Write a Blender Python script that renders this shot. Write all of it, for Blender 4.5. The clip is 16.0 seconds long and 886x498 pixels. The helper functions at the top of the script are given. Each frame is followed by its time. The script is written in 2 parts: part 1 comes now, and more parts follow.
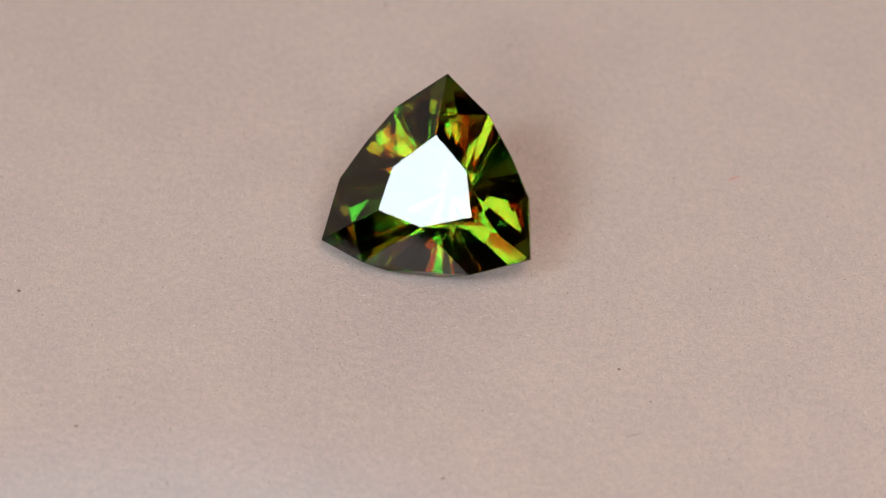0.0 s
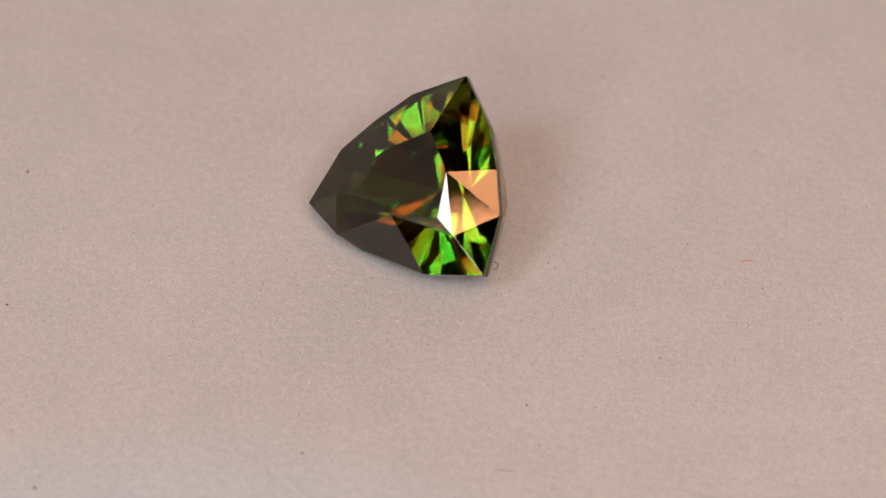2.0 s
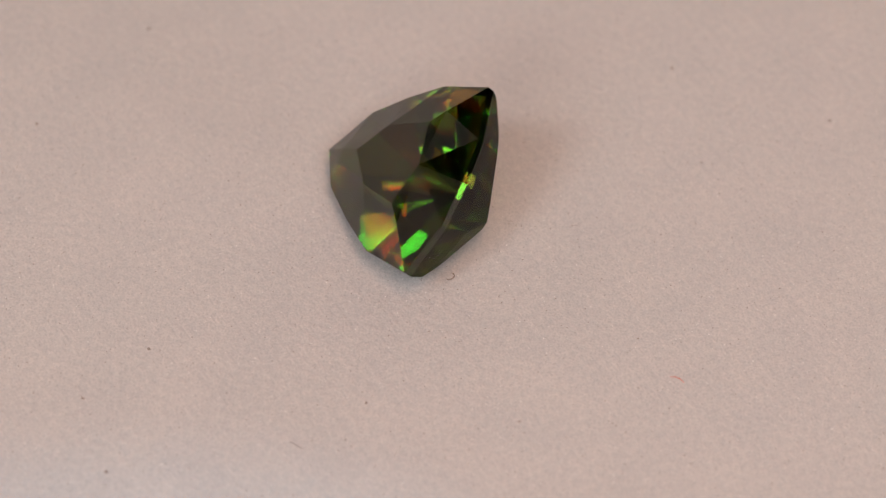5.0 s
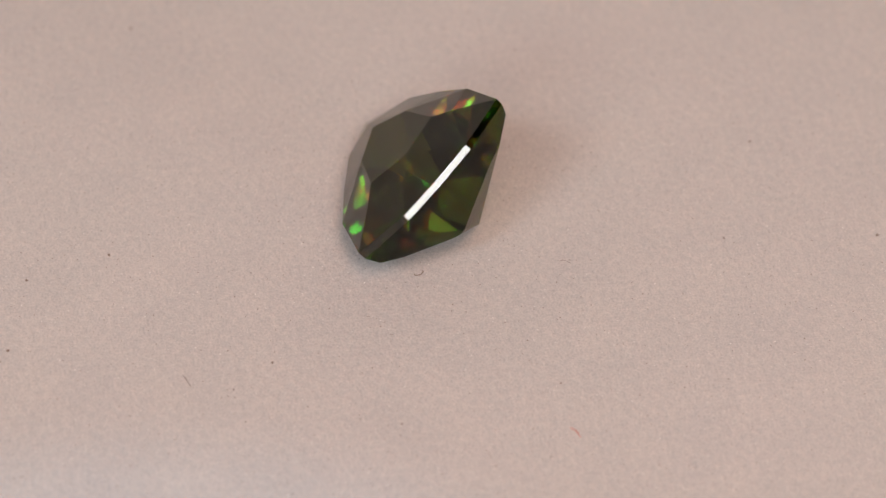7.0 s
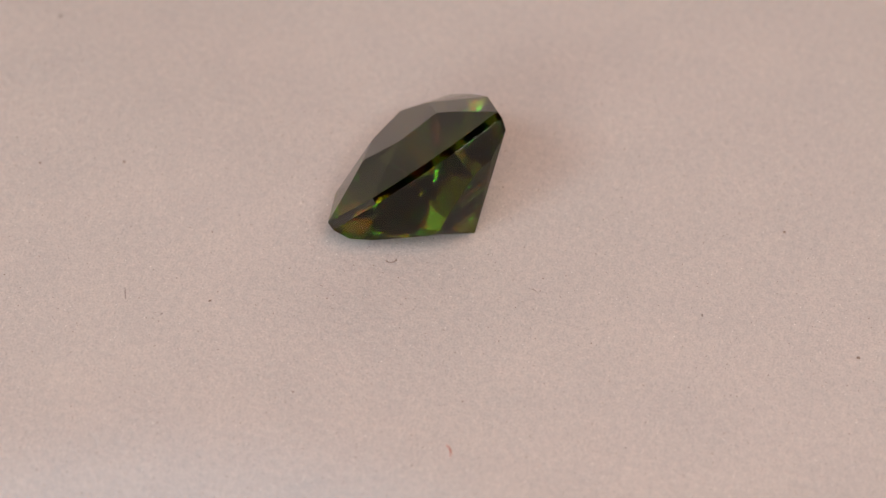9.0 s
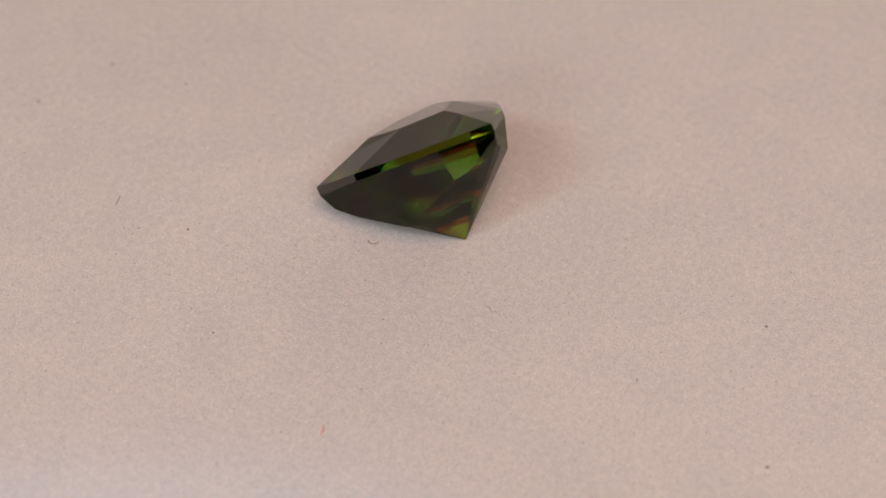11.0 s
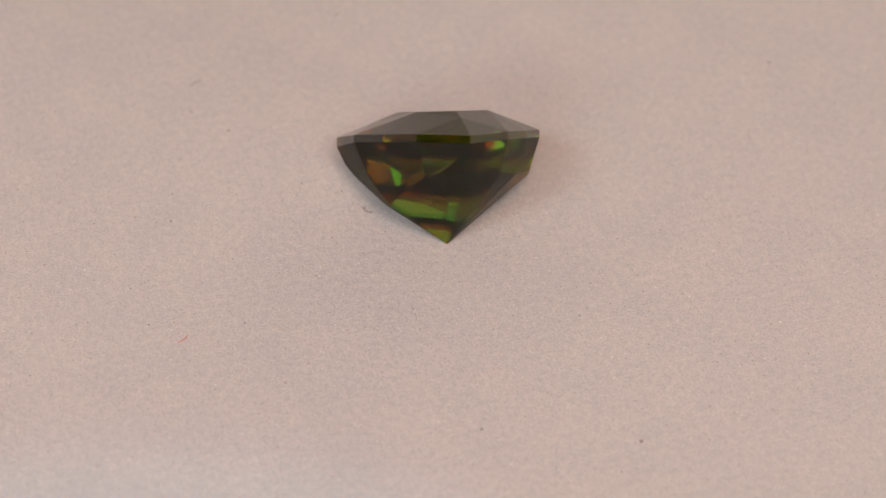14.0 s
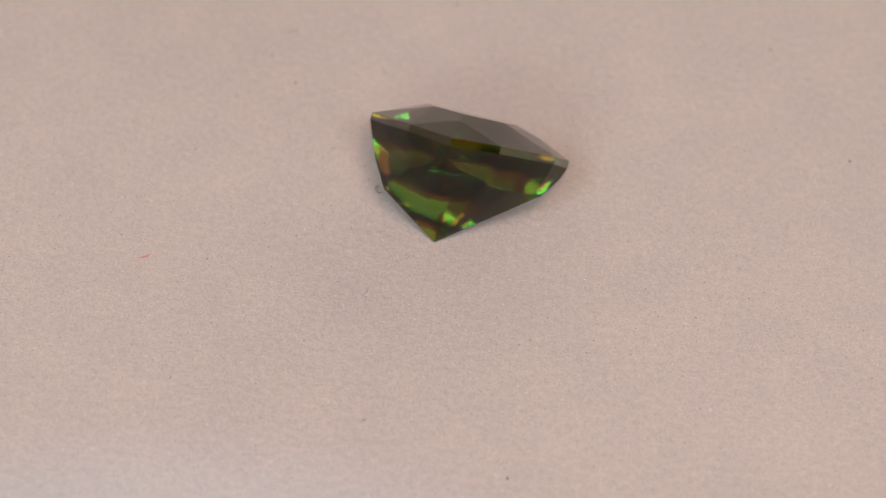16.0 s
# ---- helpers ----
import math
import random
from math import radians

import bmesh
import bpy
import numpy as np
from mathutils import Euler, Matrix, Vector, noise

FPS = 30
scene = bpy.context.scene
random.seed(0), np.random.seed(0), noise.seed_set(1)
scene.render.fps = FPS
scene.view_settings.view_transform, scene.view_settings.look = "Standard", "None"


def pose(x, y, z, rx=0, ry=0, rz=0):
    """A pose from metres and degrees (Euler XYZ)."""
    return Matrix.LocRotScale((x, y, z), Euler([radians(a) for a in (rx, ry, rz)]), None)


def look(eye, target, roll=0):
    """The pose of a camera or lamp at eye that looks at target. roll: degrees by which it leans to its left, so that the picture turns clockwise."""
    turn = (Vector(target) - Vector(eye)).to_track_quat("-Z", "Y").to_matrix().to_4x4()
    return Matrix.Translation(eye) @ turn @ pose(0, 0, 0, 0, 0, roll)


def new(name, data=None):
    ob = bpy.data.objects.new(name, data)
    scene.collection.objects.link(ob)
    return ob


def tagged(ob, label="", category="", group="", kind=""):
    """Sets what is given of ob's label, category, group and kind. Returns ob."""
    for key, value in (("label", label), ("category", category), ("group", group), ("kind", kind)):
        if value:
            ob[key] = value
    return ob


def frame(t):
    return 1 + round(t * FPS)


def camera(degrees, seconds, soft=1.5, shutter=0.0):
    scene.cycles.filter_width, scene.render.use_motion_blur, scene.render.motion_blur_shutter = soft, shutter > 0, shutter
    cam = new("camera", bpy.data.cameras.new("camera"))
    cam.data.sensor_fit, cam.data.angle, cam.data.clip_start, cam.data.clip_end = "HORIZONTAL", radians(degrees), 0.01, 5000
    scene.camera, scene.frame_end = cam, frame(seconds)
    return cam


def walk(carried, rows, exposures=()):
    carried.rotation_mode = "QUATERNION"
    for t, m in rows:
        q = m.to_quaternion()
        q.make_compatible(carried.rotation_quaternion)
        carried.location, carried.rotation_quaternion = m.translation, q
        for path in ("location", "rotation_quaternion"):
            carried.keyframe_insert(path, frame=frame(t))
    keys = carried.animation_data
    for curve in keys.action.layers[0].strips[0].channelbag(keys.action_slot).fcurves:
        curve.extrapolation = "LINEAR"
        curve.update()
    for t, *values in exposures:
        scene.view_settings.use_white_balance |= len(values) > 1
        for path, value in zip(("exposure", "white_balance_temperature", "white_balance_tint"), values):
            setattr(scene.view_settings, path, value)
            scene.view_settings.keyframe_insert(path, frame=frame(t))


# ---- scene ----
import itertools

MM = 0.001

# ---- camera: a macro lens on a stand, 45 degrees above the turntable ----
cam = camera(19.239, 16.0, soft=1.5)
EYE = Vector((-0.0000792, -0.0914546, 0.0896362))
PITCH = radians(45.0757)
VIEW = look(EYE, EYE + Vector((0, math.cos(PITCH), -math.sin(PITCH))) * 0.12, 2.2011)
walk(cam, [(0.0, VIEW), (16.0, VIEW)], exposures=[(0.0, -0.08), (6.0, -0.03), (16.0, 0.0)])
cam.data.dof.use_dof = True
cam.data.dof.focus_distance = 0.1243
cam.data.dof.aperture_fstop = 44

# ---- light: softboxes round the camera, in a dim room ----
world = bpy.data.worlds.new("room_air")
scene.world = world
world.use_nodes = True
world.node_tree.nodes["Background"].inputs[0].default_value = (1.0, 0.80, 0.72, 1)
world.node_tree.nodes["Background"].inputs[1].default_value = 0.05


def lamp(name, az, el, dist, size, radiance, colour, size_y=None, at=(0, 0, 0.004), roll=0):
    """A softbox seen from the stone at compass az (0 = away from the camera) and height el, aimed at it."""
    a, e = radians(az), radians(el)
    d = Vector((math.sin(a) * math.cos(e), math.cos(a) * math.cos(e), math.sin(e)))
    data = bpy.data.lights.new(name, "AREA")
    data.shape = "RECTANGLE"
    data.size, data.size_y = size, size_y or size
    data.energy = radiance * math.pi * data.size * data.size_y
    data.color = colour
    ob = new(name, data)
    ob.matrix_world = look(Vector(at) + d * dist, at, roll)
    return ob


def panel(name, az0, az1, el0, el1, dist, radiance, colour, roll=0):
    """A softbox that fills the given span of compass and height as seen from the stone."""
    el = (el0 + el1) / 2
    wide = 2 * dist * math.tan(radians((az1 - az0) * math.cos(radians(el)) / 2))
    return lamp(name, (az0 + az1) / 2, el, dist, wide, radiance, colour, 2 * dist * math.tan(radians((el1 - el0) / 2)), roll=roll)


panel("softbox_cool", -146.2, -130.6, 36.7, 53.4, 0.45, 13.12, (0.85, 0.96, 1.0), roll=-27)
panel("softbox_lower", 147, 175, 41, 50, 0.26, 13.76, (1.0, 0.95, 0.90))
panel("softbox_upper", 153.5, 185, 55.7, 60.5, 0.26, 13.76, (1.0, 0.95, 0.90))
panel("warm_panel_lower", 160, 195, 51, 55.4, 0.26, 12.16, (1.0, 0.42, 0.18))
panel("warm_panel_upper", 146, 178, 61, 75, 0.26, 9.60, (1.0, 0.42, 0.18))
panel("side_window", 119, 146, 0.4, 9, 0.60, 11.52, (1.0, 0.98, 0.95))
panel("back_window", -174, -145, 23, 31, 0.55, 12.16, (1.0, 0.98, 0.96))
panel("rear_window", -8, 62, 6, 30, 0.165, 1.25, (1.0, 0.78, 0.60))
# added spot, no real source: its blue stands in for missing warm light
corner_tint = bpy.data.lights.new("cool_spill", "SPOT")
corner_tint.energy, corner_tint.color, corner_tint.shadow_soft_size = 0.48, (0.0, 0.55, 0.9), 0.002
corner_tint.spot_size, corner_tint.spot_blend = radians(13.0), 0.14
new("cool_spill", corner_tint).matrix_world = look((-0.084, -0.165, 0.2425), (-0.016, -0.0508, 0))


# ---- materials ----
def material(name):
    m = bpy.data.materials.new(name)
    m.use_nodes = True
    nt = m.node_tree
    nt.nodes.clear()
    out = nt.nodes.new("ShaderNodeOutputMaterial")
    return m, nt, out


def node(nt, kind, **values):
    n = nt.nodes.new(kind)
    for key, value in values.items():
        if key.startswith("i_"):
            n.inputs[key[2:].replace("_", " ")].default_value = value
        else:
            setattr(n, key, value)
    return n


def ramp(nt, src, stops):
    r = nt.nodes.new("ShaderNodeValToRGB")
    while len(r.color_ramp.elements) < len(stops):
        r.color_ramp.elements.new(0.5)
    for e, (p, c) in zip(r.color_ramp.elements, stops):
        e.position, e.color = p, (*c, 1) if len(c) == 3 else c
    nt.links.new(src, r.inputs[0])
    return r.outputs[0]


def mix(nt, a, b, fac, mode="MIX"):
    m = nt.nodes.new("ShaderNodeMix")
    m.data_type, m.blend_type = "RGBA", mode
    if isinstance(fac, (int, float)):
        m.inputs[0].default_value = fac
    else:
        nt.links.new(fac, m.inputs[0])
    for k, v in ((6, a), (7, b)):
        if isinstance(v, tuple):
            m.inputs[k].default_value = (*v, 1)
        else:
            nt.links.new(v, m.inputs[k])
    return m.outputs[2]


def stone_material(name, rough=0.0, clear=1.0, gloss_scale=1.0):
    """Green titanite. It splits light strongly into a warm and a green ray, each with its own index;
    light that is thrown back inside the stone loses some colour on its way. clear dims what passes, the last argument
    what mirrors."""
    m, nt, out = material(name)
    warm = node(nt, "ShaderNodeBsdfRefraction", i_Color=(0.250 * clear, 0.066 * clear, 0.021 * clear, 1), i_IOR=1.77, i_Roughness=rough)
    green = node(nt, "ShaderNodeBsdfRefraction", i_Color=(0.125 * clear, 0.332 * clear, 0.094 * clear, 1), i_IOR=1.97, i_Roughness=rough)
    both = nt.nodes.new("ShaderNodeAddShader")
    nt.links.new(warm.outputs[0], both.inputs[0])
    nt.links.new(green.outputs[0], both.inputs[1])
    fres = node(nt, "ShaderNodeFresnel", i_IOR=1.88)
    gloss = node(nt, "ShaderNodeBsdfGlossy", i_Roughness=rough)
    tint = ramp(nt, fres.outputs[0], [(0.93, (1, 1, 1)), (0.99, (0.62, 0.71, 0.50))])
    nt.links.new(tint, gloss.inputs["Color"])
    share = ramp(nt, fres.outputs[0], [(0.0, (0, 0, 0)), (0.10, (0.09 * gloss_scale,) * 3), (0.35, (0.33 * gloss_scale,) * 3), (0.92, (0.9, 0.9, 0.9)), (1.0, (1, 1, 1))])
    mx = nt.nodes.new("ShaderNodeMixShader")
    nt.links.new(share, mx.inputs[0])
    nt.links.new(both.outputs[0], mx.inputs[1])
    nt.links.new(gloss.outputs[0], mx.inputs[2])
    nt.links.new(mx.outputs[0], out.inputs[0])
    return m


def pad_material():
    """Brushed suede paper: beige-pink, with a fine grain of fibre tips and soft mottling."""
    m, nt, out = material("suede_pad")
    co = nt.nodes.new("ShaderNodeTexCoord").outputs["Object"]
    grain = node(nt, "ShaderNodeTexNoise", i_Scale=9000, i_Detail=3, i_Roughness=0.65)
    nap = node(nt, "ShaderNodeTexNoise", i_Scale=2600, i_Detail=4, i_Roughness=0.6)
    blot = node(nt, "ShaderNodeTexNoise", i_Scale=260, i_Detail=5, i_Roughness=0.6)
    broad = node(nt, "ShaderNodeTexNoise", i_Scale=70, i_Detail=2)
    tips = node(nt, "ShaderNodeTexVoronoi", i_Scale=5200)
    for n in (grain, nap, blot, broad, tips):
        nt.links.new(co, n.inputs["Vector"])
    base = ramp(nt, blot.outputs[0], [(0.30, (0.580, 0.552, 0.558)), (0.70, (0.626, 0.586, 0.582))])
    tone = ramp(nt, broad.outputs[0], [(0.35, (0.99, 0.993, 0.993)), (0.65, (1.008, 1.002, 1.002))])
    c = mix(nt, base, tone, 1.0, "MULTIPLY")
    c = mix(nt, c, ramp(nt, nap.outputs[0], [(0.30, (0.84, 0.85, 0.87)), (0.70, (1.10, 1.07, 1.05))]), 0.6, "MULTIPLY")
    c = mix(nt, c, ramp(nt, grain.outputs[0], [(0.30, (0.72, 0.72, 0.74)), (0.50, (1, 1, 1)), (0.72, (1.22, 1.17, 1.15))]), 0.65, "MULTIPLY")
    spark = ramp(nt, tips.outputs["Distance"], [(0.06, (1.25, 1.2, 1.2)), (0.16, (1, 1, 1))])
    c = mix(nt, c, spark, 0.6, "MULTIPLY")
    b = node(nt, "ShaderNodeBsdfPrincipled", i_Roughness=0.95)
    b.inputs["Specular IOR Level"].default_value = 0.15
    b.inputs["Sheen Weight"].default_value = 0.12
    b.inputs["Sheen Roughness"].default_value = 0.5
    nt.links.new(c, b.inputs["Base Color"])
    bump = node(nt, "ShaderNodeBump", i_Strength=0.55, i_Distance=0.00006)
    nt.links.new(grain.outputs[0], bump.inputs["Height"])
    bump2 = node(nt, "ShaderNodeBump", i_Strength=0.5, i_Distance=0.00012)
    nt.links.new(nap.outputs[0], bump2.inputs["Height"])
    nt.links.new(bump.outputs[0], bump2.inputs["Normal"])
    nt.links.new(bump2.outputs[0], b.inputs["Normal"])
    nt.links.new(b.outputs[0], out.inputs[0])
    return m


def plain_material(name, colour, rough=0.7, scale=40, vary=0.12, metallic=0.0):
    m, nt, out = material(name)
    co = nt.nodes.new("ShaderNodeTexCoord").outputs["Object"]
    n1 = node(nt, "ShaderNodeTexNoise", i_Scale=scale, i_Detail=5)
    nt.links.new(co, n1.inputs["Vector"])
    lo, hi = tuple(v * (1 - vary) for v in colour), tuple(v * (1 + vary) for v in colour)
    b = node(nt, "ShaderNodeBsdfPrincipled", i_Roughness=rough, i_Metallic=metallic)
    nt.links.new(ramp(nt, n1.outputs[0], [(0.3, lo), (0.7, hi)]), b.inputs["Base Color"])
    bump = node(nt, "ShaderNodeBump", i_Strength=0.2, i_Distance=0.001)
    nt.links.new(n1.outputs[0], bump.inputs["Height"])
    nt.links.new(bump.outputs[0], b.inputs["Normal"])
    nt.links.new(b.outputs[0], out.inputs[0])
    return m


STONE = stone_material("green_titanite")
GIRDLE = stone_material("polished_girdle", 0.03, 0.85)
# dimmed copy of the stone: pavilion shade put into its colour and gloss
DIMMED = stone_material("dimmed_pavilion", 0.0, 0.78, 0.38)
PAD = pad_material()
WALL = plain_material("dim_wall_paint", (0.16, 0.14, 0.13), 0.9, 3)
TABLE = plain_material("dark_table_wood", (0.10, 0.075, 0.06), 0.6, 12)
CARD = plain_material("pale_card", (0.62, 0.56, 0.51), 0.9, 25, 0.05)
RIM = plain_material("turntable_plastic", (0.05, 0.05, 0.055), 0.4, 60)
DUST = plain_material("dark_dust", (0.26, 0.20, 0.17), 0.9, 4000)
DUST_GREY = plain_material("grey_dust", (0.32, 0.28, 0.27), 0.9, 4000)
DUST_BROWN = plain_material("brown_dust", (0.42, 0.33, 0.29), 0.9, 4000)
DUST_PALE = plain_material("pale_dust", (0.85, 0.82, 0.80), 0.8, 4000)
DUST_RED = plain_material("red_fluff", (0.6, 0.22, 0.17), 0.9, 4000)


def mesh_of(bm, name):
    me = bpy.data.meshes.new(name)
    bm.to_mesh(me)
    bm.free()
    return me


def part(name, bm, mat, parent, label=""):
    ob = new(name, mesh_of(bm, name))
    ob.data.materials.append(mat)
    ob.parent = parent
    return tagged(ob, label)


# ---- the room: floor, walls and ceiling that close the place, and the table ----
def box(bm, x0, y0, z0, x1, y1, z1):
    made = bmesh.ops.create_cube(bm, size=1)
    bmesh.ops.scale(bm, verts=made["verts"], vec=(x1 - x0, y1 - y0, z1 - z0))
    bmesh.ops.translate(bm, verts=made["verts"], vec=((x0 + x1) / 2, (y0 + y1) / 2, (z0 + z1) / 2))
    return made["verts"]


def room_piece(name, dims, mat, label, category):
    bm = bmesh.new()
    box(bm, *dims)
    ob = new(name, mesh_of(bm, name))
    ob.data.materials.append(mat)
    return tagged(ob, label, category, kind="structure")


H = 1.6
room_piece("floor", (-H, -H, -0.85, H, H, -0.75), TABLE, "dark floor of the dim studio room", "floor")
room_piece("ceiling", (-H, -H, 1.65, H, H, 1.75), WALL, "dim grey ceiling of the studio room", "ceiling")
room_piece("wall_north", (-H, H, -0.75, H, H + 0.1, 1.65), WALL, "dim painted wall behind the table", "wall")
room_piece("wall_south", (-H, -H - 0.1, -0.75, H, -H, 1.65), WALL, "dim painted wall of the studio room", "wall")
room_piece("wall_east", (H, -H, -0.75, H + 0.1, H, 1.65), WALL, "dim painted wall of the studio room", "wall")
room_piece("wall_west", (-H - 0.1, -H, -0.75, -H, H, 1.65), WALL, "dim painted wall of the studio room", "wall")


def build_table():
    top = new("table")
    tagged(top, "plain dark wooden table under the turntable", "table")
    bm = bmesh.new()
    box(bm, -0.6, -0.4, -0.056, 0.6, 0.5, -0.024)
    bmesh.ops.bevel(bm, geom=bm.edges[:], offset=0.003, segments=2, affect="EDGES")
    part("tabletop", bm, TABLE, top)
    for x in (-0.55, 0.55):
        for y in (-0.35, 0.45):
            bm = bmesh.new()
            box(bm, x - 0.025, y - 0.025, -0.75, x + 0.025, y + 0.025, -0.056)
            part("leg", bm, TABLE, top)
    return top


build_table()


def build_backdrop():
    """A pale curved card that stands on the table behind and beside the turntable."""
    bm = bmesh.new()
    inner, outer = [], []
    for k in range(41):
        a = radians(-112 + k * 172 / 40)
        for r, row in ((0.250, inner), (0.252, outer)):
            x, y = r * math.sin(a), r * math.cos(a)
            row.append((bm.verts.new((x, y, -0.0235)), bm.verts.new((x, y, 0.42))))
    for row, flip in ((inner, False), (outer, True)):
        for (a, b), (c, d) in zip(row, row[1:]):
            bm.faces.new((a, b, d, c) if flip else (a, c, d, b))
    for (a, b), (c, d), (e, f), (g, h) in zip(inner, inner[1:], outer, outer[1:]):
        bm.faces.new((b, d, h, f))
        bm.faces.new((a, e, g, c))
    for k in (0, -1):
        bm.faces.new((inner[k][0], inner[k][1], outer[k][1], outer[k][0]))
    # its foot lies on the table, round the turntable
    near, far = [], []
    for k in range(41):
        a = radians(-112 + k * 172 / 40)
        near.append(bm.verts.new((0.075 * math.sin(a), 0.075 * math.cos(a), -0.0234)))
        far.append(bm.verts.new((0.2495 * math.sin(a), 0.2495 * math.cos(a), -0.0234)))
    for k in range(40):
        bm.faces.new((near[k], near[k + 1], far[k + 1], far[k]))
    bmesh.ops.recalc_face_normals(bm, faces=bm.faces[:])
    ob = new("backdrop", mesh_of(bm, "backdrop"))
    ob.data.materials.append(CARD)
    return tagged(ob, "pale curved paper card standing on the table", "backdrop", kind="structure")


build_backdrop()


# ---- the turntable with its suede pad; specks of dust ride on it ----
def disc(radius, z0, z1, seg=96, bevel=0.001):
    bm = bmesh.new()
    bmesh.ops.create_cone(bm, cap_ends=True, segments=seg, radius1=radius, radius2=radius, depth=z1 - z0)
    bmesh.ops.translate(bm, verts=bm.verts, vec=(0, 0, (z0 + z1) / 2))
    rim = [e for e in bm.edges if abs(e.verts[0].co.z - e.verts[1].co.z) < 1e-6]
    bmesh.ops.bevel(bm, geom=rim, offset=bevel, segments=2, affect="EDGES")
    return bm


turntable = tagged(new("turntable"), "slowly turning display turntable covered with beige suede paper", "turntable")
part("platter", disc(0.095, -0.016, -0.0012, seg=160, bevel=0.001), RIM, turntable, "black plastic platter")
pad = part("pad", disc(0.090, -0.0012, 0.0, seg=160, bevel=0.0003), PAD, turntable, "pinkish beige suede paper with a fine grain")
base = tagged(new("plinth", mesh_of(disc(0.070, -0.024, -0.0165), "plinth")), "low black round plastic plinth under the turntable", "plinth")
base.data.materials.append(RIM)


# ---- the stone: a triangular brilliant, sizes in millimetres ----
CORNERS = {"A": 90, "C": 210, "B": 330}
LONG = {"A": -0.198, "B": -0.018, "C": 0.216}     # how far each corner departs from the mean
SIDE = {"A": -0.147, "B": 0.054, "C": 0.093}
KITE = {"A": (-0.259, 0.056, 0.0), "B": (-0.179, -0.019, 1.08), "C": (0.439, -0.037, 0.0)}
STAR = {"A": -0.078, "B": -0.073, "C": 0.151}
DEEP = {"A": 0.0, "B": 0.134, "C": 0.0}            # extra girdle depth at a corner
MIDS = {"AB": (30, -0.086, -0.35), "BC": (270, 0.003, -5.5), "CA": (150, 0.082, 8.73)}
SKEW = {("B", -1): (-0.095, 0.033, 0.55), ("C", 1): (0.272, 0.009, -8.35), ("B", 1): (0.0, -0.01, 0.0)}   # odd girdle points
RINGS = ((0.722, 5.10, 4.30, 35.0, -0.191, 0.193), (1.951, 3.9, 4.139, 20.5, -0.124, 0.075), (2.497, 3.655, 3.241, 33.5, 0.456, -0.279))

# pavilion facets, compass and slope: mains that run to the culet, and a tier between them and the girdle
MAINS = [(58.0, 42.2), (109.0, 40.9), (131.9, 42.5), (150.8, 43.4), (208.9, 36.4), (248.4, 39.5), (263.8, 43.4),
         (299.6, 39.4), (329.8, 35.4), (348.0, 34.7)]
TIER = [(8.3, 60.8), (58.8, 62.2), (132.9, 61.8), (151.6, 47.9)]


def polar(r, a, z, cx=0.0, cy=0.0):
    return Vector((r * math.cos(radians(a)) + cx, r * math.sin(radians(a)) + cy, z))


def facing(az, slope):
    """The way that a facet under the girdle faces."""
    a, e = radians(az), radians(slope)
    return Vector((math.cos(a) * math.sin(e), math.sin(a) * math.sin(e), -math.cos(e)))


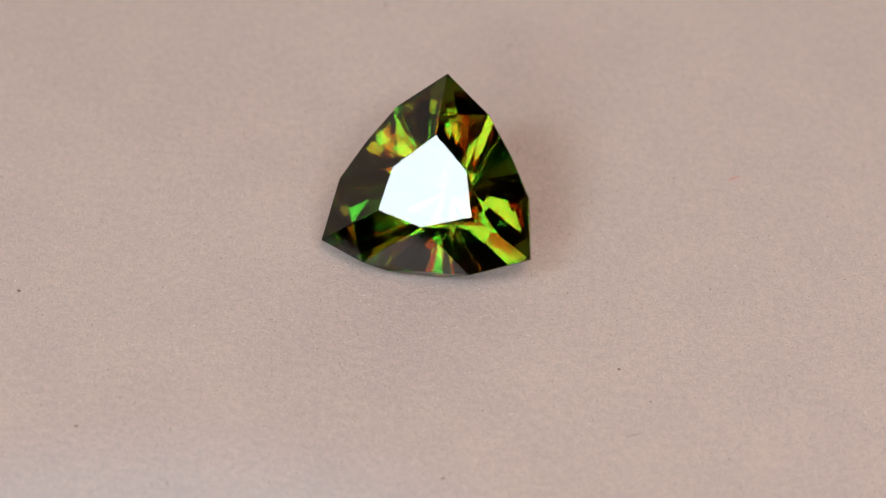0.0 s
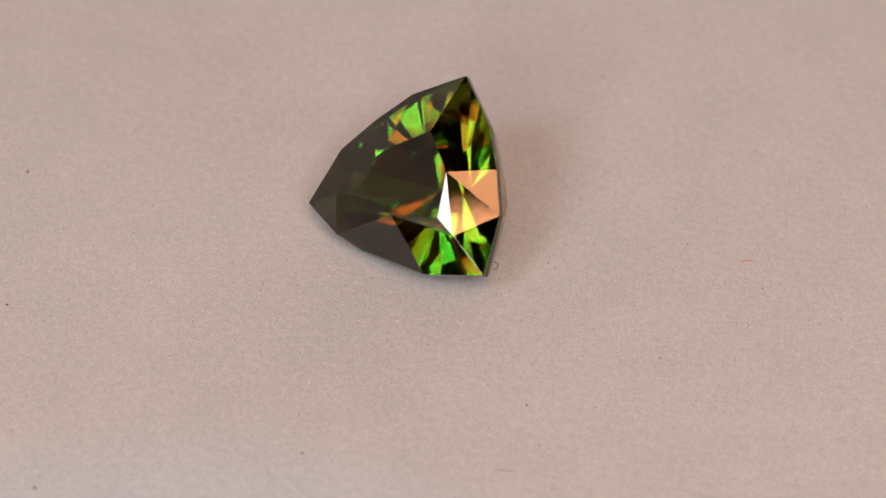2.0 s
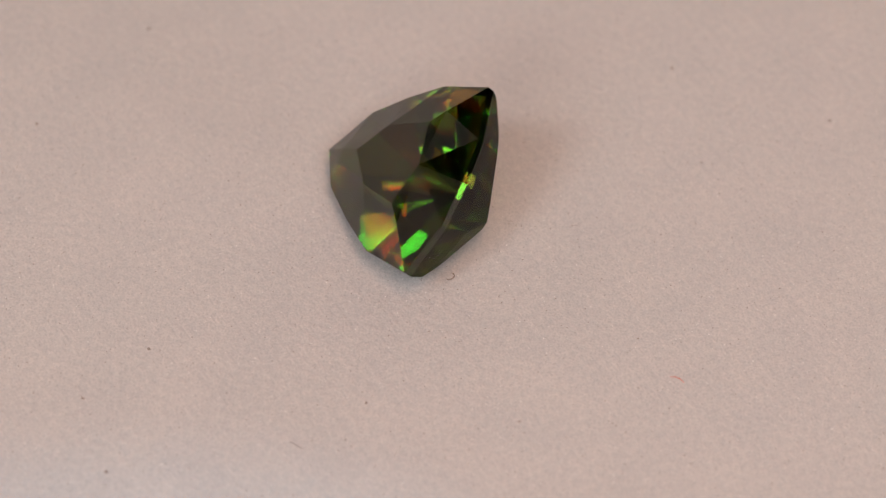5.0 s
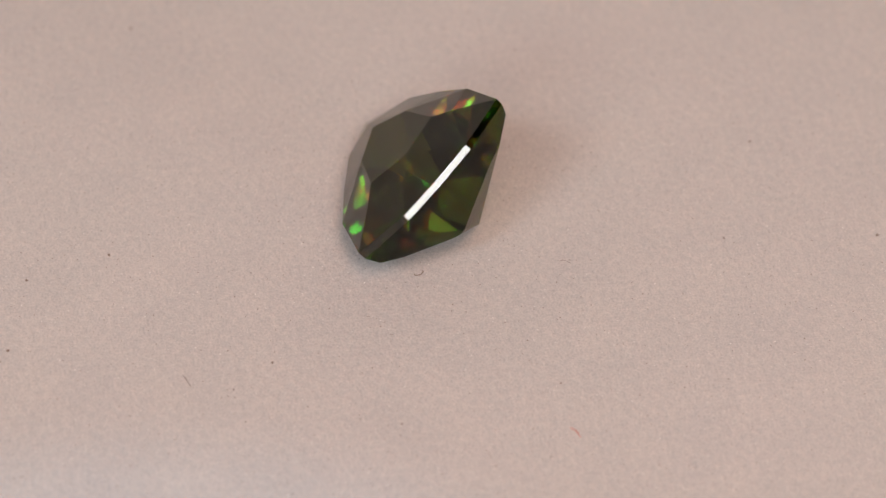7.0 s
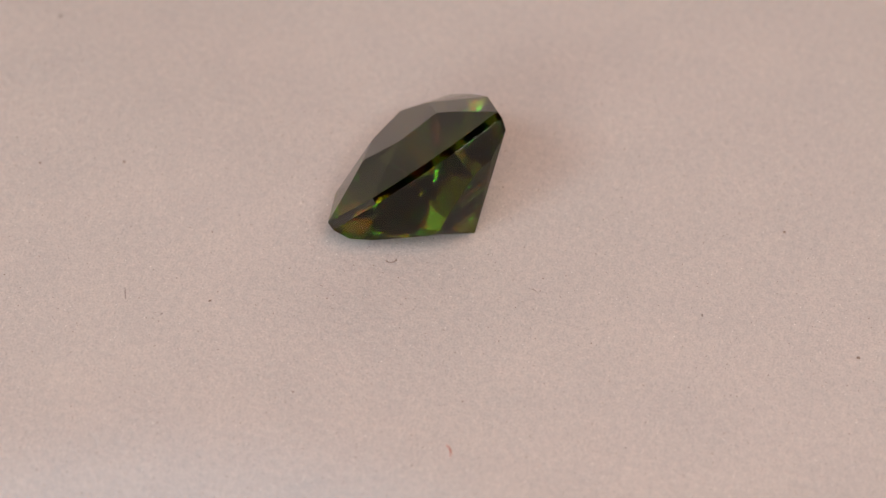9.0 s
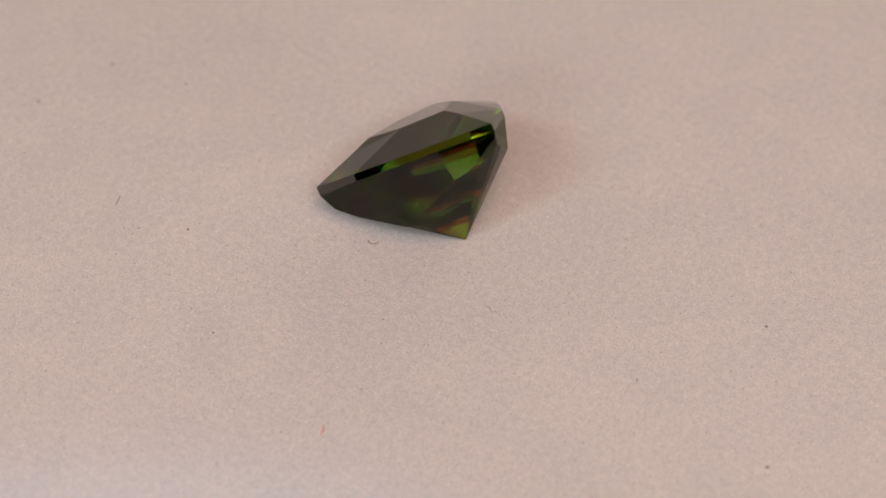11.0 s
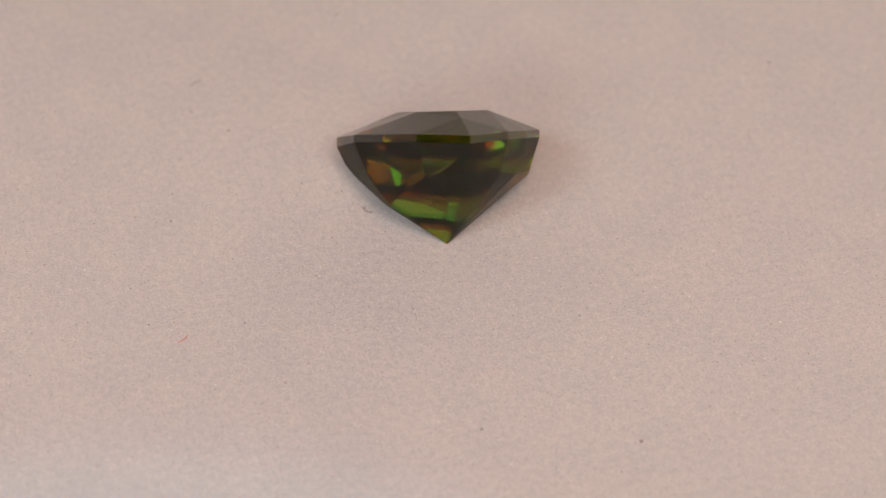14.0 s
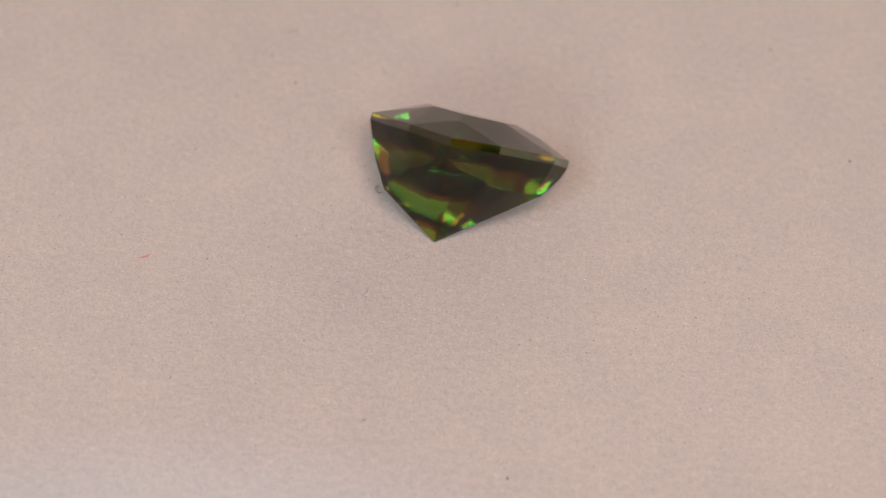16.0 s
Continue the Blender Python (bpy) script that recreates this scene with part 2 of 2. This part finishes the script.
def build_stone():
    v = {}
    for c, a in CORNERS.items():
        v["up", c] = polar(5.738 + LONG[c], a, -0.042 if c == "B" else 0)
        v["low", c] = polar(5.738 + LONG[c], a, -0.385 - DEEP[c])
        v["table", c] = polar(2.535 + STAR[c], a, 1.140, 0.008, 0.002)
        v["kite", c] = polar(3.691 + KITE[c][0], a + KITE[c][2], 0.776 + KITE[c][1], 0.008, 0.002)
        for s in (1, -1):
            dr, dz, da = SKEW.get((c, s), (0, 0, 0))
            v["up", c, s] = polar(4.513 + SIDE[c] + dr, a + (30.31 + da) * s, 0.110 + dz)
            v["low", c, s] = polar(4.513 + SIDE[c] + dr, a + (30.31 + da) * s, -0.250 + dz)
    for m, (a, dr, da) in MIDS.items():
        v["mid", m] = polar(1.953 + dr, a + da, 1.140, 0.008, 0.002)
        o = radians(a)
        ends = [k for k in v if k[0] == "up" and len(k) == 3 and abs((math.degrees(math.atan2(v[k].y, v[k].x)) - a + 180) % 360 - 180) < 45]
        chord = sum((v[k] for k in ends), Vector()) / len(ends)
        bow = Vector((math.cos(o), math.sin(o), 0)) * 0.11
        v["up", m] = chord + bow
        v["low", m] = chord + bow + Vector((0, 0, -0.36))
    # the girdle leans a hair outwards at its foot along one side
    for k in (("low", "AB"), ("low", "B", 1)):
        v[k] += polar(0.0078, 30, 0)
    # pavilion: rings of break points, then the culet
    for k, (z, rc, rg, ag, xb, xc) in enumerate(RINGS):
        f, extra = 1 - z / 5.314, {"A": 0, "B": xb, "C": xc}
        for c, a in CORNERS.items():
            if k or c != "A":
                v["ring", k, c] = polar(rc + LONG[c] * f + extra[c], a, -z)
            for s in (1, -1):
                if not k and (c, s) not in (("B", -1), ("C", 1)):
                    continue
                v["ring", k, c, s] = polar(rg + SIDE[c] * f + 0.6 * extra[c], a + ag * s, -z)
            if k:
                v["ring", k, c, 0] = polar((3.48, 2.98)[k - 1], a + 60, -z)
    v["culet", 0] = Vector((0.132, 0.084, -5.314))
    bm = bmesh.new()
    at = {k: bm.verts.new(p) for k, p in v.items()}
    face = lambda *keys: bm.faces.new([at[k] for k in keys])
    order = ["A", "C", "B"]                            # counter-clockwise from above
    mid = {("A", "C"): "CA", ("C", "B"): "BC", ("B", "A"): "AB"}
    table, ring = [], []
    for i, c in enumerate(order):
        n = order[(i + 1) % 3]
        m, mp = ("mid", mid[c, n]), ("mid", mid[order[i - 1], c])
        g, h, gp = ("up", c, 1), ("up", n, -1), ("up", c, -1)
        table += [("table", c), m]
        ring += [("ring", c), ("ring", c, 1), ("ring", mid[c, n]), ("ring", n, -1)]
        face(("table", c), ("kite", c), m)
        face(("table", c), mp, ("kite", c))
        face(m, ("kite", c), g)
        face(("kite", c), mp, gp)
        face(("kite", c), ("up", c), g)
        face(("kite", c), gp, ("up", c))
        bow = ("up", mid[c, n])
        face(m, g, bow)
        face(m, bow, h)
    face(*table)
    girdle_from = len(bm.faces)
    for i, k in enumerate(ring):
        j = ring[(i + 1) % len(ring)]
        face(("up", *k[1:]), ("low", *k[1:]), ("low", *j[1:]), ("up", *j[1:]))
    # the rough of the pavilion: the hull of its break points under the girdle
    below = bmesh.new()
    for k, p in v.items():
        if k[0] in ("low", "ring", "culet"):
            below.verts.new(p)
    bmesh.ops.convex_hull(below, input=below.verts[:])
    bmesh.ops.recalc_face_normals(below, faces=below.faces[:])
    cap = [f for f in below.faces if all(w.co.z > -0.53 for w in f.verts)]
    bmesh.ops.delete(below, geom=cap, context="FACES")
    bmesh.ops.delete(below, geom=[w for w in below.verts if not w.link_faces], context="VERTS")
    # the cutter's planes: a steep one under each stretch of the girdle, then two tiers of mains that lie against the rough
    rough = [p for k, p in v.items() if k[0] in ("low", "ring", "culet")]
    planes = []
    for i, k in enumerate(ring):
        p, q = v[("low", *k[1:])], v[("low", *ring[(i + 1) % len(ring)][1:])]
        for f in below.faces:
            if all(min((w.co - g).length for w in f.verts) < 1e-4 for g in (p, q)):
                planes.append((f.normal.copy(), f.normal.dot(p)))
    tip = v["culet", 0]
    mains = [facing(az, slope) for az, slope in MAINS]
    planes += [(n, n.dot(tip)) for n in mains]
    for n, m in zip(mains, mains[1:] + mains[:1]):
        # a narrow splinter facet along each edge between two mains, a little steeper than the edge
        e = (n + m).normalized()
        e = facing(math.degrees(math.atan2(e.y, e.x)), math.degrees(math.acos(-e.z)) + 1.3)
        planes.append((e, e.dot(tip)))
    for az, slope in TIER:
        n = facing(az, slope)
        planes.append((n, max(n.dot(p) for p in rough)))
    below.free()
    below = bmesh.new()
    for k in ring:
        below.verts.new(v[("low", *k[1:])])
    N, D = np.array([n[:] for n, _ in planes]), np.array([d for _, d in planes])
    for trio in itertools.combinations(range(len(planes)), 3):
        m = N[list(trio)]
        if abs(np.linalg.det(m)) < 1e-5:
            continue
        p = np.linalg.solve(m, D[list(trio)])
        if -8 < p[2] < -0.5 and (N @ p - D).max() < 1e-5:
            below.verts.new(p)
    bmesh.ops.remove_doubles(below, verts=below.verts[:], dist=0.02)
    bmesh.ops.convex_hull(below, input=below.verts[:])
    bmesh.ops.recalc_face_normals(below, faces=below.faces[:])
    cap = [f for f in below.faces if all(w.co.z > -0.53 for w in f.verts)]
    bmesh.ops.delete(below, geom=cap, context="FACES")
    bmesh.ops.delete(below, geom=[w for w in below.verts if not w.link_faces], context="VERTS")
    bmesh.ops.dissolve_limit(below, angle_limit=radians(0.8), verts=below.verts[:], edges=below.edges[:])
    for w in below.verts:
        if all((w.co - q.co).length > 1e-4 for q in at.values()):
            at["cut", len(at)] = bm.verts.new(w.co)
    for f in below.faces:
        loop = []
        for w in f.verts:
            near = min(bm.verts, key=lambda q: (q.co - w.co).length_squared)
            loop.append(near)
        bm.faces.new(loop)
    below.free()
    bmesh.ops.delete(bm, geom=[w for w in bm.verts if not w.link_faces], context="VERTS")
    bmesh.ops.recalc_face_normals(bm, faces=bm.faces[:])
    # edges very slightly worn
    bmesh.ops.bevel(bm, geom=bm.edges[:], offset=0.010, segments=1, affect="EDGES", clamp_overlap=True)
    bmesh.ops.scale(bm, verts=bm.verts, vec=(MM, MM, MM))

    gem = tagged(new("gemstone"), "dark green triangular faceted gemstone lying tilted on beige suede", "gemstone")
    kinds = {"table_facet": [], "crown": [], "girdle": [], "pavilion": []}
    for f in bm.faces:
        z, n = f.calc_center_median().z / MM, f.normal
        if n.z > 0.9999 and z > 1.1:
            kinds["table_facet"].append(f)
        elif n.z > 0.03 and z > -0.02:
            kinds["crown"].append(f)
        elif abs(n.z) <= 0.03 or z > -0.25:
            kinds["girdle"].append(f)
        else:
            kinds["pavilion"].append(f)
    labels = {"table_facet": "flat polished six-sided table facet", "crown": "sloping triangular crown facets",
              "girdle": "narrow polished girdle band", "pavilion": "deep tapering pavilion facets ending in a point"}
    for kind, faces in kinds.items():
        piece = bmesh.new()
        seen = {}
        for f in faces:
            for w in f.verts:
                if w not in seen:
                    seen[w] = piece.verts.new(w.co)
            piece.faces.new([seen[w] for w in f.verts])
        part(kind, piece, {"girdle": GIRDLE, "pavilion": DIMMED}.get(kind, STONE), gem, labels[kind])
    bm.free()
    return gem


gem = build_stone()
REST = pose(-0.609 * MM, -1.8745 * MM, 3.830 * MM, 41.708, -4.8345, -10.2315)
gem.matrix_world = REST


# ---- dust and fluff on the pad ----
def speck_mesh(name, rx, ry, rz, seed):
    rnd = random.Random(seed)
    bm = bmesh.new()
    bmesh.ops.create_icosphere(bm, subdivisions=2, radius=1)
    for w in bm.verts:
        k = 1 + rnd.uniform(-0.22, 0.22)
        w.co = Vector((w.co.x * rx * k, w.co.y * ry * k, w.co.z * rz * k))
    me = mesh_of(bm, name)
    for p in me.polygons:
        p.use_smooth = True
    return me


def fibre_mesh(name, pts, r):
    """A thin bent hair as a six-sided tube along the points."""
    bm = bmesh.new()
    rings = []
    for i, p in enumerate(pts):
        d = (pts[min(i + 1, len(pts) - 1)] - pts[max(i - 1, 0)]).normalized()
        side = d.cross(Vector((0, 0, 1))).normalized()
        up = side.cross(d)
        rr = r * (0.5 if i in (0, len(pts) - 1) else 1)
        rings.append([bm.verts.new(p + (side * math.cos(a) + up * math.sin(a)) * rr) for a in [k * math.pi / 3 for k in range(6)]])
    for a, b in zip(rings, rings[1:]):
        for k in range(6):
            bm.faces.new((a[k], a[(k + 1) % 6], b[(k + 1) % 6], b[k]))
    bm.faces.new(rings[0][::-1])
    bm.faces.new(rings[-1])
    return mesh_of(bm, name)


def add_speck(x, y, r, mat, seed, stretch=1.0):
    ob = new("dust_speck", speck_mesh("dust_speck", r * stretch * MM, r * MM, r * 0.6 * MM, seed))
    ob.data.materials.append(mat)
    ob.parent = pad
    ob.matrix_basis = pose(x * MM, y * MM, r * 0.35 * MM, 0, 0, seed * 47 % 180)
    return ob


DARK_SPECKS = [(8.3, -9.45, 0.12), (0.3, -16.45, 0.13), (1.5, -20.45, 0.12), (3.76, 20.83, 0.15), (23.1, 1.8, 0.20),
               (-16.33, -14.2, 0.13), (5.95, -21.5, 0.14), (-3.64, 16.2, 0.13), (-9.45, -23.33, 0.16), (6.17, 8.56, 0.06),
               (11.3, 3.6, 0.08), (12.8, -4.05, 0.09), (-20.1, -5.9, 0.14)]
GREY_SPECKS = [(3.0, 13.28, 0.12), (-3.88, 8.03, 0.09), (15.62, 2.34, 0.09), (9.72, -11.39, 0.10), (-7.5, 6.4, 0.06), (4.9, -5.2, 0.05)]
for i, (x, y, r) in enumerate(DARK_SPECKS):
    add_speck(x, y, r * 0.5, DUST, i + 3, 1.3)
for i, (x, y, r) in enumerate(GREY_SPECKS):
    add_speck(x, y, r * 0.5, DUST_GREY, i + 31, 1.4)


def add_fibre(name, x, y, turn, pts, r, mat, label):
    ob = new(name, fibre_mesh(name, [Vector(p) * MM for p in pts], r * MM))
    ob.data.materials.append(mat)
    ob.parent = pad
    ob.matrix_basis = pose(x * MM, y * MM, 0, 0, 0, turn)
    return tagged(ob, label)


hook = [(0.24 * math.cos(radians(a)), 0.17 * math.sin(radians(a)), 0.02 + 0.03 * math.sin(radians(max(a, 0)))) for a in range(-30, 200, 15)]
add_fibre("fibre", 3.40, -1.86, -60, hook, 0.028, DUST, "tiny dark hooked hair")
add_fibre("fibre", 14.33, 3.72, 35, [(-0.35, 0, 0.02), (-0.1, 0.05, 0.04), (0.1, 0.02, 0.05), (0.35, -0.08, 0.02)], 0.03, DUST_RED, "short red thread of fluff")
add_fibre("fibre", 3.59, 5.23, 65, [(-0.3, 0, 0.02), (0, 0.08, 0.04), (0.3, 0.0, 0.02)], 0.02, DUST_GREY, "short grey hair")
add_fibre("fibre", 8.9, -13.5, 15, [(-0.4, 0, 0.02), (0, 0.03, 0.04), (0.4, 0.08, 0.02)], 0.03, DUST_GREY, "short grey hair")


def build_grit():
    """Countless tiny dark and pale fibre tips and grains over the pad."""
    rnd = random.Random(11)
    for name, mat, count, lo, hi in (("dark_grit", DUST, 2600, 0.018, 0.038), ("pale_grit", DUST_PALE, 3000, 0.015, 0.032)):
        verts, faces = [], []
        for _ in range(count):
            d, a = 30 * math.sqrt(rnd.random()), rnd.random() * 2 * math.pi
            x, y, r = d * math.cos(a), d * math.sin(a), rnd.uniform(lo, hi)
            s, t = rnd.uniform(0.7, 1.8), rnd.random() * math.pi
            i = len(verts)
            for px, py, pz in ((s, 0, 0), (0, 1, 0), (-s, 0, 0), (0, -1, 0), (0, 0, 0.9), (0, 0, -0.5)):
                verts.append(((x + (px * math.cos(t) - py * math.sin(t)) * r) * MM, (y + (px * math.sin(t) + py * math.cos(t)) * r) * MM, (pz + 0.3) * r * MM))
            for q in range(4):
                faces.append((i + q, i + (q + 1) % 4, i + 4))
                faces.append((i + (q + 1) % 4, i + q, i + 5))
        me = bpy.data.meshes.new(name)
        me.from_pydata(verts, [], faces)
        ob = new(name, me)
        me.materials.append(mat)
        ob.parent = pad
        tagged(ob, "", kind="stuff")


build_grit()


def build_stone_dust():
    """A few pale grains that cling to the stone's facets."""
    rnd = random.Random(5)
    spots = []
    for piece in gem.children:
        if piece.name.split(".")[0] not in ("pavilion", "crown"):
            continue
        big = [p for p in piece.data.polygons if p.area > 1.5e-7]
        areas = [p.area for p in big]
        for _ in range(300 if piece.name.startswith("pavilion") else 16):
            p = rnd.choices(big, areas)[0]
            w = [rnd.random() + 0.05 for _ in p.vertices]
            at = sum((piece.data.vertices[i].co * k for i, k in zip(p.vertices, w)), Vector()) / sum(w)
            spots.append((at, p.normal.copy()))
    bm = bmesh.new()
    for at, n in spots:
        r = rnd.uniform(0.004, 0.011) * MM
        made = bmesh.ops.create_icosphere(bm, subdivisions=1, radius=r)
        bmesh.ops.scale(bm, verts=made["verts"], vec=(rnd.uniform(0.7, 1.6), 1, 0.8))
        bmesh.ops.translate(bm, verts=made["verts"], vec=at + n * r * 0.5)
    ob = part("dust", bm, DUST_BROWN, gem, "pale brown dust grains clinging to the facets")
    ob["kind"] = "stuff"


build_stone_dust()

scene.cycles.max_bounces, scene.cycles.glossy_bounces, scene.cycles.transmission_bounces = 24, 20, 20

# ---- the turn: clockwise from above, eleven and a third degrees a second ----
SEAT = -0.060 * MM        # the pad's surface, just under the stone's lowest facet
UNEVEN = [(0, 0.0), (2, -0.09), (4.2, -0.30), (6.3, -0.05), (9.2, 0.28), (11.5, 0.31), (13.7, 0.0), (16, 0.0)]


def turn(t):
    return 11.35236 * t + float(np.interp(t, [a for a, _ in UNEVEN], [b for _, b in UNEVEN]))


def motions():
    times = [k * 0.5 for k in range(33)]
    walk(turntable, [(t, pose(0, 0, SEAT, 0, 0, -turn(t))) for t in times])
    walk(gem, [(t, pose(0, 0, 0, 0, 0, -turn(t)) @ REST) for t in times])


motions()
